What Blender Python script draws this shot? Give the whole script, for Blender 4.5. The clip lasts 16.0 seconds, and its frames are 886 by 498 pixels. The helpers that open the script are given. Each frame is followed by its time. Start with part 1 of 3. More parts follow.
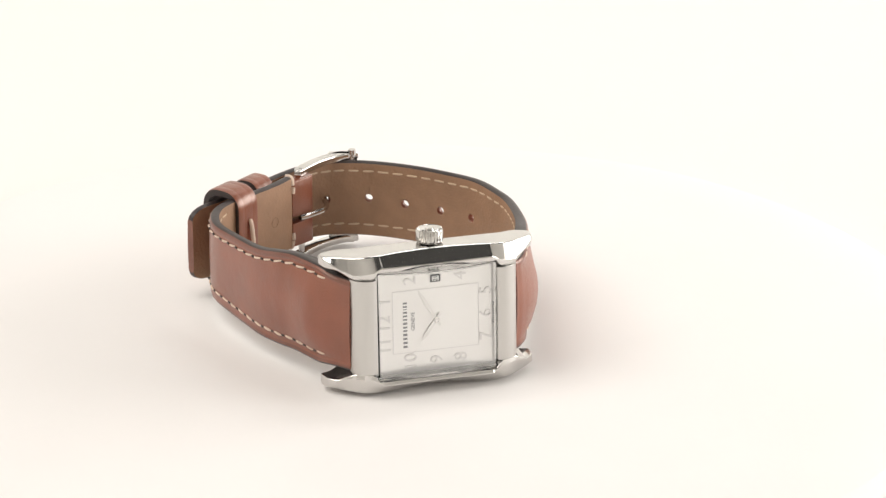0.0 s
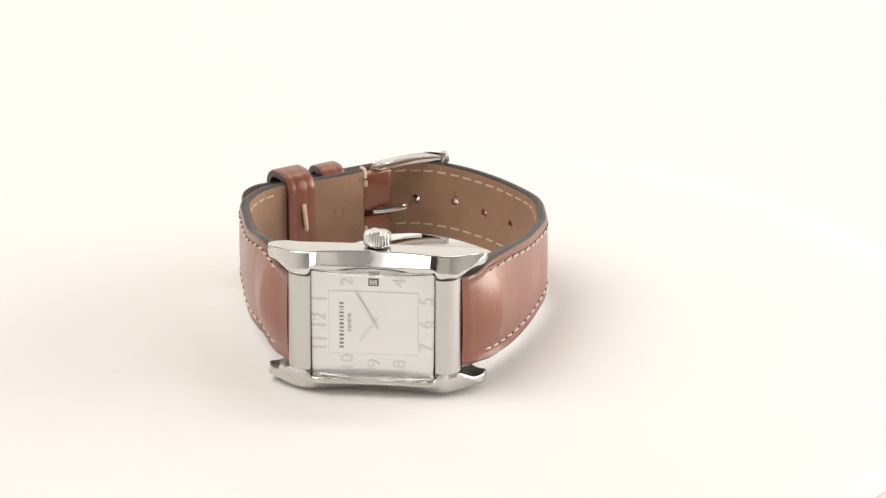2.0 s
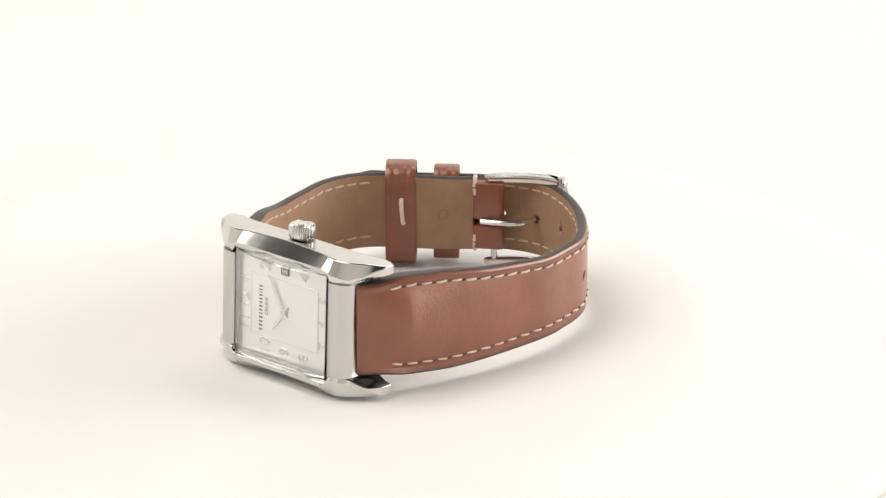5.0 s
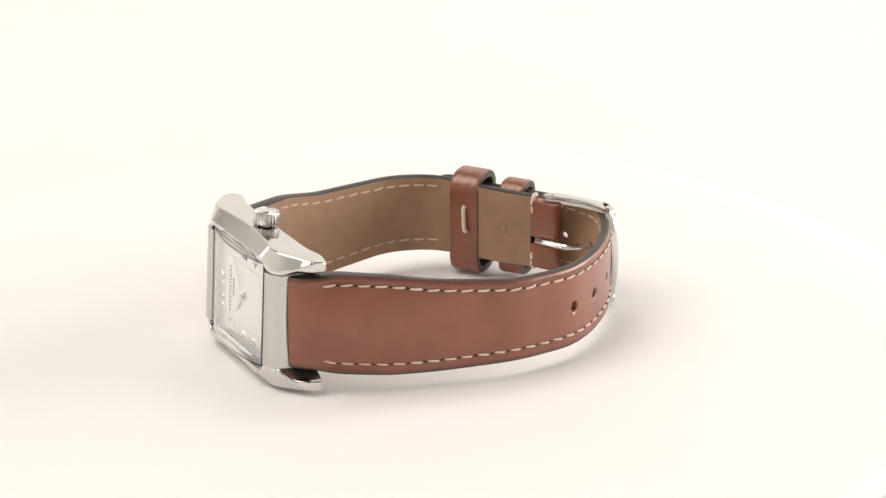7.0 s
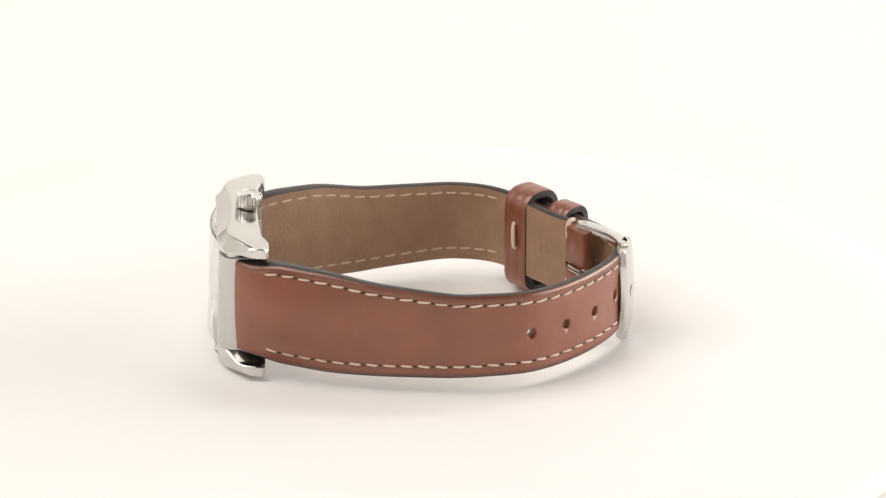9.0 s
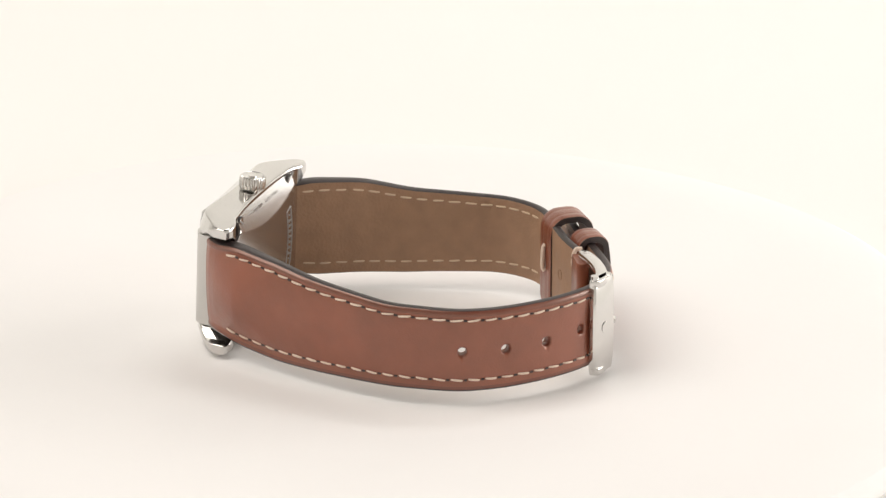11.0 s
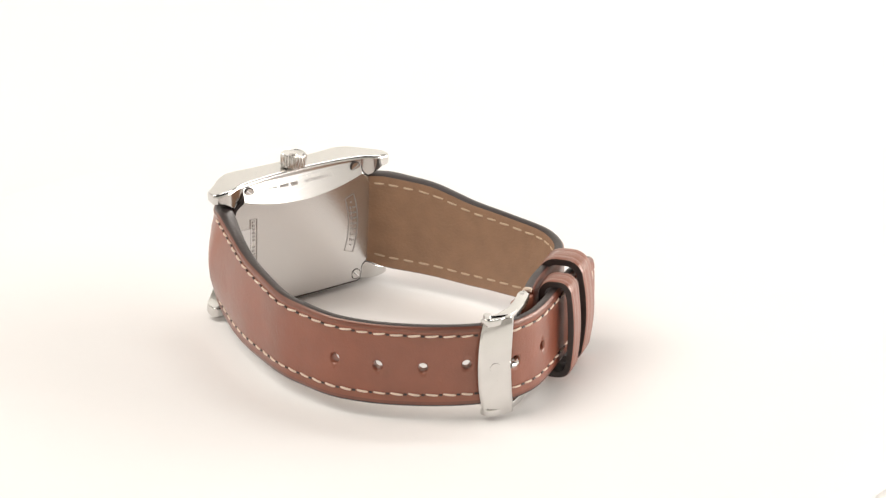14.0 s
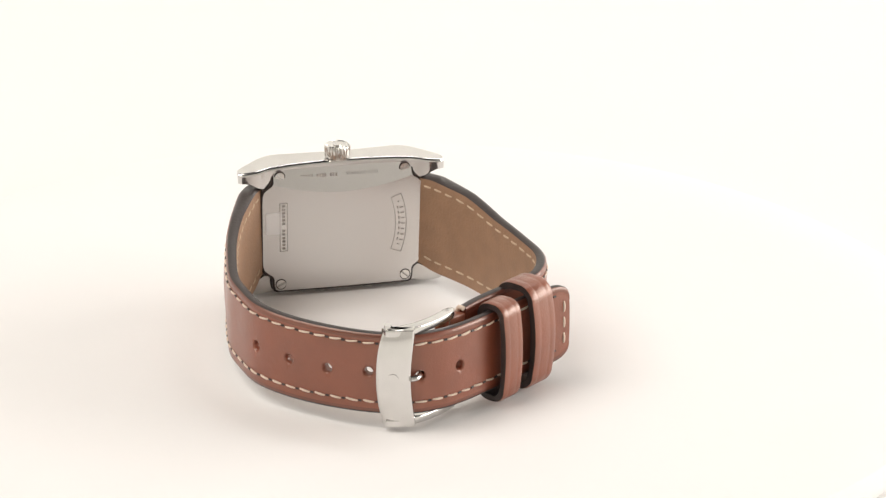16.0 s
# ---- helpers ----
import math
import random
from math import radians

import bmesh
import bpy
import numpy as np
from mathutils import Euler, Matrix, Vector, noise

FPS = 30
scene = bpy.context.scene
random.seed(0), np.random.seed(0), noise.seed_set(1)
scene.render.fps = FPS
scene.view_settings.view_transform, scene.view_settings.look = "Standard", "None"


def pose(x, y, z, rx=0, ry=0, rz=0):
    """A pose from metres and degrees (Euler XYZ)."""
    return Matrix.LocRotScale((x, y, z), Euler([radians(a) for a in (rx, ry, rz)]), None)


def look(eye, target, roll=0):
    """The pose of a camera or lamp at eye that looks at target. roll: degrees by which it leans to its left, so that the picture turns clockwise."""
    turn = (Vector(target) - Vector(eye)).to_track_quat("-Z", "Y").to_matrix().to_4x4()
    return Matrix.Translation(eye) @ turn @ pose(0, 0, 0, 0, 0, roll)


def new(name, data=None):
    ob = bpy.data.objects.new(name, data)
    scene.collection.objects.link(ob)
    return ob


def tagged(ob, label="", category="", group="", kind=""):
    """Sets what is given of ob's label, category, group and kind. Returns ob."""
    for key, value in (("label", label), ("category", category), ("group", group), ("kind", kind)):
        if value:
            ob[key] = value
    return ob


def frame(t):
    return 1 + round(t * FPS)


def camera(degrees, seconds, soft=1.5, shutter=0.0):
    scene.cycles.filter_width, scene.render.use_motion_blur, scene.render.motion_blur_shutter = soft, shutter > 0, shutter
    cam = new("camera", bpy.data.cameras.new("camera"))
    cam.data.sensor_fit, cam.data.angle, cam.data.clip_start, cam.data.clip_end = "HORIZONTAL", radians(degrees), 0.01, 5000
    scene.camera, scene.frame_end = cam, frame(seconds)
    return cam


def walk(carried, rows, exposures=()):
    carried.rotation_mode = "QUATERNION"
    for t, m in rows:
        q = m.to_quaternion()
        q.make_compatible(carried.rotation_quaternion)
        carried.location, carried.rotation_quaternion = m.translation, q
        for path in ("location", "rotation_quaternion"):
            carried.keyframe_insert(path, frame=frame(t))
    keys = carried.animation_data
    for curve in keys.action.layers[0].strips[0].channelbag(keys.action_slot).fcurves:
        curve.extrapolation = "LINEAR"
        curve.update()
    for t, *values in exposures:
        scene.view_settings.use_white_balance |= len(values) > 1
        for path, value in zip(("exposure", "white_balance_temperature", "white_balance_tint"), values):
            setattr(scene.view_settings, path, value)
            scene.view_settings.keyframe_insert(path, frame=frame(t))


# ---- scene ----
# ---- camera and light ----
PITCH, YAW, ROLL = radians(21.251), radians(0.957), -0.011
EYE = Vector((0.0, -0.86, 0.35434))
AIM = Vector((math.sin(YAW) * math.cos(PITCH), math.cos(YAW) * math.cos(PITCH), -math.sin(PITCH)))
cam = camera(12.114, 16.0, soft=1.38)
walk(cam, [(0.0, look(EYE, EYE + AIM, ROLL)), (16.0, look(EYE, EYE + AIM, ROLL))],
     exposures=((0, 0.0), (9, 0.0), (11.5, -0.09), (12.5, -0.06), (14, 0.1), (16, 0.02)))

world = bpy.data.worlds.new("studio")
scene.world = world
world.use_nodes = True
world.node_tree.nodes["Background"].inputs[0].default_value = (1.0, 0.97, 0.93, 1)
world.node_tree.nodes["Background"].inputs[1].default_value = 0.3


def softbox(name, eye, target, sx, sy, watts, colour):
    data = bpy.data.lights.new(name, "AREA")
    data.shape, data.size, data.size_y, data.energy, data.color = "RECTANGLE", sx, sy, watts, colour
    ob = new(name, data)
    ob.matrix_world = look(eye, target)
    return ob


softbox("softbox_side", (1.12, 0.16, 0.30), (0, 0, 0.06), 1.1, 0.55, 12.4, (1.0, 0.97, 0.94))
softbox("softbox_key", (-0.68, -0.15, 1.22), (0, 0.05, 0), 0.95, 1.15, 15.1, (1.0, 0.950, 0.89))
# Fill lamp added overhead only to whiten the sweep behind the watch.
softbox("added_sweep_fill", (0.45, 0.62, 1.25), (0.45, 0.70, 0), 0.8, 0.3, 4.2, (1.0, 0.985, 0.96))

MM = 0.001
LIFT = 0.95            # millimetres from the table top to the zero of the watch's drawing
CX, CZ = 2.5, 14.8    # middle of the case


# ---- materials ----
def material(name, colour, rough=0.5, metal=0.0, grain=0.0, scale=800.0, spots=0.0, spot_scale=90.0, wave=0.0, **more):
    m = bpy.data.materials.new(name)
    m.use_nodes = True
    nt = m.node_tree
    b = nt.nodes["Principled BSDF"]
    b.inputs["Base Color"].default_value = (*colour, 1)
    b.inputs["Roughness"].default_value = rough
    b.inputs["Metallic"].default_value = metal
    for key, value in more.items():
        b.inputs[key.replace("_", " ")].default_value = value
    co = nt.nodes.new("ShaderNodeTexCoord")
    if spots:
        n = nt.nodes.new("ShaderNodeTexNoise")
        n.inputs["Scale"].default_value, n.inputs["Detail"].default_value = spot_scale, 6
        nt.links.new(co.outputs["Object"], n.inputs["Vector"])
        ramp = nt.nodes.new("ShaderNodeValToRGB")
        ramp.color_ramp.elements[0].position, ramp.color_ramp.elements[1].position = 0.3, 0.72
        ramp.color_ramp.elements[0].color = (*[c * (1 - spots) for c in colour], 1)
        ramp.color_ramp.elements[1].color = (*[min(1, c * (1 + spots)) for c in colour], 1)
        nt.links.new(n.outputs["Fac"], ramp.inputs[0])
        nt.links.new(ramp.outputs[0], b.inputs["Base Color"])
        rr = nt.nodes.new("ShaderNodeMapRange")
        rr.inputs["To Min"].default_value, rr.inputs["To Max"].default_value = rough * 0.82, min(1, rough * 1.2)
        nt.links.new(n.outputs["Fac"], rr.inputs["Value"])
        nt.links.new(rr.outputs[0], b.inputs["Roughness"])
    if grain:
        n = nt.nodes.new("ShaderNodeTexNoise")
        n.inputs["Scale"].default_value, n.inputs["Detail"].default_value = scale, 4
        nt.links.new(co.outputs["Object"], n.inputs["Vector"])
        bump = nt.nodes.new("ShaderNodeBump")
        bump.inputs["Strength"].default_value, bump.inputs["Distance"].default_value = grain, 0.0002
        nt.links.new(n.outputs["Fac"], bump.inputs["Height"])
        nt.links.new(bump.outputs[0], b.inputs["Normal"])
        if wave:
            # broad soft creases under the grain
            w = nt.nodes.new("ShaderNodeTexNoise")
            w.inputs["Scale"].default_value, w.inputs["Detail"].default_value = 230.0, 3
            nt.links.new(co.outputs["Object"], w.inputs["Vector"])
            under = nt.nodes.new("ShaderNodeBump")
            under.inputs["Strength"].default_value, under.inputs["Distance"].default_value = wave, 0.0006
            nt.links.new(w.outputs["Fac"], under.inputs["Height"])
            nt.links.new(under.outputs[0], bump.inputs["Normal"])
    return m


def brushed(name, colour, rough, stretch, relief=0.25):
    """Steel with fine drawn lines along one direction."""
    m = material(name, colour, rough, 1.0)
    nt = m.node_tree
    co, mp, n, bump = (nt.nodes.new("ShaderNode" + k) for k in ("TexCoord", "Mapping", "TexNoise", "Bump"))
    mp.inputs["Scale"].default_value = stretch
    n.inputs["Scale"].default_value, n.inputs["Detail"].default_value = 1.0, 3
    bump.inputs["Strength"].default_value, bump.inputs["Distance"].default_value = relief, 0.00005
    nt.links.new(co.outputs["Object"], mp.inputs[0])
    nt.links.new(mp.outputs[0], n.inputs["Vector"])
    nt.links.new(n.outputs["Fac"], bump.inputs["Height"])
    nt.links.new(bump.outputs[0], nt.nodes["Principled BSDF"].inputs["Normal"])
    return m


STEEL = material("polished_steel", (0.68, 0.665, 0.645), 0.13, 1.0, spots=0.03, spot_scale=300)
CROWN = material("crown_steel", (0.74, 0.725, 0.70), 0.2, 1.0)
SATIN = brushed("satin_steel", (0.61, 0.595, 0.575), 0.33, (9000, 300, 300))
BACKSTEEL = brushed("brushed_back_steel", (0.65, 0.635, 0.62), 0.20, (300, 300, 9000), 0.08)
ENGRAVED = material("engraved_steel", (0.49, 0.47, 0.455), 0.5, 1.0)
LEATHER = material("brown_calf_leather", (0.218, 0.058, 0.030), 0.35, 0, 0.35, 2200, 0.14, 130, wave=0.22, Specular_IOR_Level=1.0, Specular_Tint=(1.0, 0.80, 0.68, 1.0), Coat_Weight=0.4, Coat_Roughness=0.26)
LOOP_LEATHER = material("brown_keeper_leather", (0.212, 0.059, 0.030), 0.34, 0, 0.35, 2200, 0.14, 160, wave=0.2, Specular_IOR_Level=1.0, Specular_Tint=(1.0, 0.80, 0.68, 1.0), Coat_Weight=0.4, Coat_Roughness=0.26)
BURNISHED = material("burnished_leather_rim", (0.150, 0.038, 0.021), 0.33, 0, 0.35, 2200, 0.2, 120, wave=0.2, Specular_IOR_Level=1.0, Specular_Tint=(1.0, 0.80, 0.68, 1.0), Coat_Weight=0.4, Coat_Roughness=0.26)
LINING = material("tan_lining_leather", (0.335, 0.199, 0.121), 0.55, 0, 0.8, 1500, 0.09, 260, wave=0.2)
INNER_THREAD = material("tan_lining_thread", (0.62, 0.48, 0.34), 0.8, 0, 0.6, 3000)
PRESSED = material("pressed_lining_leather", (0.25, 0.145, 0.078), 0.5, 0, 0.5, 1500)
POINTERS = material("silver_hand", (0.84, 0.83, 0.81), 0.3, 0.8)
EDGE = material("dark_painted_edge", (0.035, 0.024, 0.022), 0.42, 0, 0.3, 1500)
THREAD = material("cream_thread", (0.74, 0.60, 0.49), 0.75, 0, 0.6, 3000)
DIAL = material("silver_white_dial", (0.94, 0.93, 0.91), 0.32, 0.75, 0.05, 4000)
DIALMID = material("pearl_white_dial", (0.95, 0.94, 0.92), 0.34, 0.7, 0.12, 1500)
NUMERAL = material("applied_silver_numeral", (0.78, 0.77, 0.76), 0.33, 0.85)
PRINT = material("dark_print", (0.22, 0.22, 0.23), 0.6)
DATEINK = material("date_black", (0.02, 0.02, 0.02), 0.5)
WHITE = material("white_print", (0.85, 0.85, 0.83), 0.5)
GLASS = material("sapphire_glass", (1, 1, 1), 0.0, Transmission_Weight=1.0, IOR=1.6)
FILM = material("clear_film", (0.80, 0.80, 0.80), 0.32, 0.7)
CLOTH = material("white_turntable_cover", (0.856, 0.835, 0.820), 0.75, 0, 0.15, 400, 0.015, 14)
SWEEP = material("white_paper_sweep", (0.85, 0.838, 0.81), 0.85, 0, 0.1, 300, 0.01, 6)
# Tones of the unseen room, set for its bounce and its dark overhead reflection.
WALL = material("unseen_pale_wall", (0.78, 0.765, 0.74), 0.9, 0, 0.1, 200, 0.02, 3)
CEIL = material("unseen_dark_ceiling", (0.05, 0.05, 0.05), 0.9, 0, 0.1, 200, 0.05, 3)


# ---- building helpers ----
def part(name, bm, mats, parent=None, label="", smooth=35):
    """One mesh object under a thing or part; the drawing is in millimetres."""
    me = bpy.data.meshes.new(name)
    bmesh.ops.recalc_face_normals(bm, faces=bm.faces)
    bm.to_mesh(me)
    bm.free()
    for m in mats if isinstance(mats, (list, tuple)) else [mats]:
        me.materials.append(m)
    if smooth:
        me.shade_smooth()
        me.set_sharp_from_angle(angle=radians(smooth))
    ob = new(name, me)
    ob.parent = parent
    return tagged(ob, label) if label else ob


def P(x, y, z):
    """Drawing millimetres to metres."""
    return Vector((x * MM, y * MM, (z + LIFT) * MM))


def prism(bm, outline, z0, z1, bevel=0.0, segments=2, swap=None):
    """A prism of an outline in x, y from z0 to z1, with rounded rims. swap maps (a, b, c) to x, y, z."""
    put = swap or (lambda a, b, c: (a, b, c))
    lo = [bm.verts.new(P(*put(x, y, z0))) for x, y in outline]
    hi = [bm.verts.new(P(*put(x, y, z1))) for x, y in outline]
    n = len(outline)
    faces = [bm.faces.new(lo[::-1]), bm.faces.new(hi)]
    faces += [bm.faces.new((lo[i], lo[(i + 1) % n], hi[(i + 1) % n], hi[i])) for i in range(n)]
    bmesh.ops.recalc_face_normals(bm, faces=faces)
    if bevel:
        rim = list({e for f in faces[:2] for e in f.edges})
        bmesh.ops.bevel(bm, geom=rim, offset=bevel * MM, segments=segments, affect="EDGES", profile=0.5, clamp_overlap=True)
    return faces


def box(bm, x0, x1, y0, y1, z0, z1, bevel=0.0, segments=2):
    made = prism(bm, [(x0, y0), (x1, y0), (x1, y1), (x0, y1)], z0, z1)
    if bevel:
        edges = list({e for f in made for e in f.edges})
        bmesh.ops.bevel(bm, geom=edges, offset=bevel * MM, segments=segments, affect="EDGES", profile=0.5, clamp_overlap=True)


def tube(bm, a, b, r, sides=16, cap=True, r2=None):
    """A round bar from a to b (millimetres)."""
    a, b = P(*a), P(*b)
    q = (b - a).to_track_quat("Z", "Y")
    rings = []
    for c, rad in ((a, r), (b, r if r2 is None else r2)):
        rings.append([bm.verts.new(c + q @ Vector((rad * MM * math.cos(k * math.tau / sides), rad * MM * math.sin(k * math.tau / sides), 0))) for k in range(sides)])
    for k in range(sides):
        bm.faces.new((rings[0][k], rings[0][(k + 1) % sides], rings[1][(k + 1) % sides], rings[1][k]))
    if cap:
        bm.faces.new(rings[0][::-1])
        bm.faces.new(rings[1])


def sweep(bm, line, r, sides=8):
    """A round bar along a line of places (millimetres)."""
    pts = [P(*p) for p in line]
    rings = []
    for k, p in enumerate(pts):
        q = (pts[min(k + 1, len(pts) - 1)] - pts[max(k - 1, 0)]).to_track_quat("Z", "Y")
        rings.append([bm.verts.new(p + q @ Vector((r * MM * math.cos(i * math.tau / sides), r * MM * math.sin(i * math.tau / sides), 0))) for i in range(sides)])
    for a, b in zip(rings, rings[1:]):
        for k in range(sides):
            bm.faces.new((a[k], a[(k + 1) % sides], b[(k + 1) % sides], b[k]))
    bm.faces.new(rings[0][::-1])
    bm.faces.new(rings[-1])


def spline(points, n):
    """A smooth line through the points, n samples at even lengths."""
    pts = [Vector(p) for p in points]
    ext = [2 * pts[0] - pts[1], *pts, 2 * pts[-1] - pts[-2]]
    fine = []
    for i in range(1, len(ext) - 2):
        a, b, c, d = ext[i - 1:i + 3]
        for k in range(24):
            t = k / 24
            fine.append(0.5 * (2 * b + (c - a) * t + (2 * a - 5 * b + 4 * c - d) * t * t + (3 * b - a - 3 * c + d) * t ** 3))
    fine.append(pts[-1])
    dist = [0.0]
    for a, b in zip(fine, fine[1:]):
        dist.append(dist[-1] + (b - a).length)
    dist, arr = np.array(dist), np.array([tuple(p) for p in fine])
    s = np.linspace(0, dist[-1], n)
    return s, np.stack([np.interp(s, dist, arr[:, k]) for k in range(arr.shape[1])], 1)


def baked(ob):
    """Replace the object's mesh by what its modifiers make of it."""
    bpy.context.view_layer.update()
    me = bpy.data.meshes.new_from_object(ob.evaluated_get(bpy.context.evaluated_depsgraph_get()))
    ob.modifiers.clear()
    ob.data = me


def letters(name, text, size, matrix, mat, parent, depth=0.12, label=""):
    """Raised lettering as a mesh; size in millimetres."""
    cu = bpy.data.curves.new(name, "FONT")
    cu.body, cu.size, cu.extrude = text, size * MM, depth * MM
    cu.align_x, cu.align_y = "CENTER", "CENTER"
    tmp = new(name, cu)
    bpy.context.view_layer.update()
    me = bpy.data.meshes.new_from_object(tmp.evaluated_get(bpy.context.evaluated_depsgraph_get()))
    bpy.data.objects.remove(tmp)
    me.materials.clear()
    me.materials.append(mat)
    ob = new(name, me)
    ob.parent, ob.matrix_basis = parent, matrix
    return tagged(ob, label) if label else ob


# ---- the studio: paper sweep, with unseen walls and ceiling added round it ----
def studio():
    bm = bmesh.new()
    profile = [(-1.55, -0.005), (0.75, -0.005)]
    profile += [(0.75 + 0.4 * math.sin(a), 0.395 - 0.4 * math.cos(a)) for a in np.linspace(0.1, math.pi / 2, 14)]
    profile += [(1.15, 1.5)]
    rows = [[bm.verts.new((x, y, z)) for y, z in profile] for x in (-1.3, -0.6, 0.0, 0.6, 1.3)]
    for r, q in zip(rows, rows[1:]):
        for k in range(len(profile) - 1):
            bm.faces.new((r[k], r[k + 1], q[k + 1], q[k]))
    tagged(part("backdrop", bm, SWEEP), "seamless white paper sweep under a turntable", kind="structure")
    # Walls and ceiling stay out of view; added to bounce light and darken reflections.
    for name, lo, hi, mat in (("wall_west", (-1.4, -1.6, -0.05), (-1.3, 1.2, 1.5), WALL), ("wall_east", (1.3, -1.6, -0.05), (1.4, 1.2, 1.5), WALL),
                              ("wall_south", (-1.4, -1.65, -0.05), (1.4, -1.55, 1.5), WALL), ("wall_north", (-1.4, 1.2, -0.05), (1.4, 1.3, 1.5), WALL),
                              ("ceiling", (-1.4, -1.65, 1.5), (1.4, 1.3, 1.58), CEIL)):
        bm = bmesh.new()
        bmesh.ops.create_cube(bm, size=1)
        for v in bm.verts:
            v.co = Vector([(a + b) / 2 + c * (b - a) for a, b, c in zip(lo, hi, v.co)])
        tagged(part(name, bm, mat), "unseen plain studio " + name.split("_")[0], kind="structure")


studio()


# ---- the turntable ----
def turntable():
    thing = tagged(new("turntable"), "round matt white turntable disc carrying the watch", "turntable")
    n = 96

    def lathe(name, rings, label):
        bm, prev = bmesh.new(), None
        for r, z in rings:
            ring = []
            for k in range(n if r else 1):
                a = k * math.tau / n
                wob = 1 + (r / 0.13) ** 4 * 0.02 * noise.noise(Vector((math.cos(a) * 1.6, math.sin(a) * 1.6, 3.0)))
                ring.append(bm.verts.new((r * wob * math.cos(a), r * wob * math.sin(a), z)))
            if prev:
                for k in range(n):
                    j = (k + 1) % n
                    bm.faces.new((prev[0], ring[k], ring[j]) if len(prev) == 1 else (prev[k], ring[k], ring[j], prev[j]))
            prev = ring
        part(name, bm, CLOTH, thing, label, smooth=60)

    lathe("top_plate", [(0.0, 0), (0.04, 0), (0.08, 0), (0.110, 0), (0.122, -0.0002), (0.127, -0.001)], "matt white top")
    lathe("rim", [(0.127, -0.001), (0.1295, -0.0025), (0.130, -0.0035), (0.1295, -0.005)], "rounded white rim")
    return thing


table = turntable()

# ---- the watch ----
watch = tagged(new("wristwatch"), "rectangular steel wristwatch with brown leather strap standing on its side", "wristwatch")


def flank(bm, zin, zout):
    """One long side of the case with its two lugs: a wavy slab with a bevel towards the glass."""
    s = 1 if zout > zin else -1
    front = [(0, -33.4), (6, -33.45), (12.3, -33.6), (12.6, -33.6), (15, -33.3), (18, -32.2), (20.5, -30.6), (22.4, -29.2), (23.5, -27.9)]
    back = [(23.7, -25.9), (22.6, -25.2), (20.0, -25.1), (18.6, -25.5), (16, -26.4), (9, -27.0), (0, -27.2)]
    drop = {0: 2.6, 12.3: 2.5, 12.7: 2.7, 14: 3.6, 18: 4.2, 20.5: 3.4, 22.4: 2.1, 23.5: 1.4}
    push = {0: 2.8, 12.3: 2.7, 12.7: 2.5, 14: 2.3, 18: 1.9, 20.5: 1.6, 22.4: 1.3, 23.5: 1.0}
    def curve(pts):
        q = [(-u, y) for u, y in pts[::-1] if u > 0] + pts if pts[0][0] == 0 else pts
        return spline(q, 121)[1]
    full = np.array([(-u, y) for u, y in front[:0:-1]] + front)
    grid = np.sort(np.concatenate([np.linspace(-23.5, 23.5, 61), [-12.7, -12.3, 12.3, 12.7]]))
    smooth = curve(front)
    fr = np.stack([grid, np.where(np.abs(grid) < 12.7, np.interp(grid, full[:, 0], full[:, 1]), np.interp(grid, smooth[:, 0], smooth[:, 1]))], 1)
    bk = curve([(u, y) for u, y in back[::-1]])
    bk = np.stack([np.interp(grid / 23.5, bk[:, 0] / bk[-1, 0], bk[:, k]) for k in (0, 1)], 1)
    us = sorted(drop)
    cols = []
    for (u, y), (ub, yb) in zip(fr, bk):
        d, p = np.interp(abs(u), us, [drop[k] for k in us]), np.interp(abs(u), us, [push[k] for k in us])
        waist = 0.5 + 0.5 * math.cos(math.pi * min(1.0, abs(u) / 13.5))
        lug = math.exp(-((abs(u) - 16.0) / 3.6) ** 2)
        crown = (1.15 * abs(u / 23.8) ** 2 if s < 0 else 0.9 * abs(u / 23.8) ** 3) + (0.75 * waist if s < 0 else 0.2 * abs(u / 23.8))
        front_y = y + 0.6 * waist - 0.8 * lug
        wide = s * 1.6 * min(1.0, max(0.0, (14.3 - abs(u)) / 0.8))
        ease = min(1.0, max(0.0, (abs(u) - 17.6) / 4.4))
        tip = wide + s * 1.9 * ease * ease * (3 - 2 * ease)
        cols.append([(CX + u, front_y, zout - s * crown), (CX + u * 0.995, y - p, zout - s * d), (CX + u * 0.99, y - p * 0.9, zin + tip),
                     (CX + ub, yb, zin + tip), (CX + ub, yb, zout - s * (0.5 + crown)), (CX + ub, yb - 0.5, zout - s * crown)])
    vs = [[bm.verts.new(P(*c)) for c in col] for col in cols]
    m = len(cols[0])
    for a, b in zip(vs, vs[1:]):
        for k in range(m):
            bm.faces.new((a[k], a[(k + 1) % m], b[(k + 1) % m], b[k]))
    bm.faces.new(vs[0])
    bm.faces.new(vs[-1][::-1])


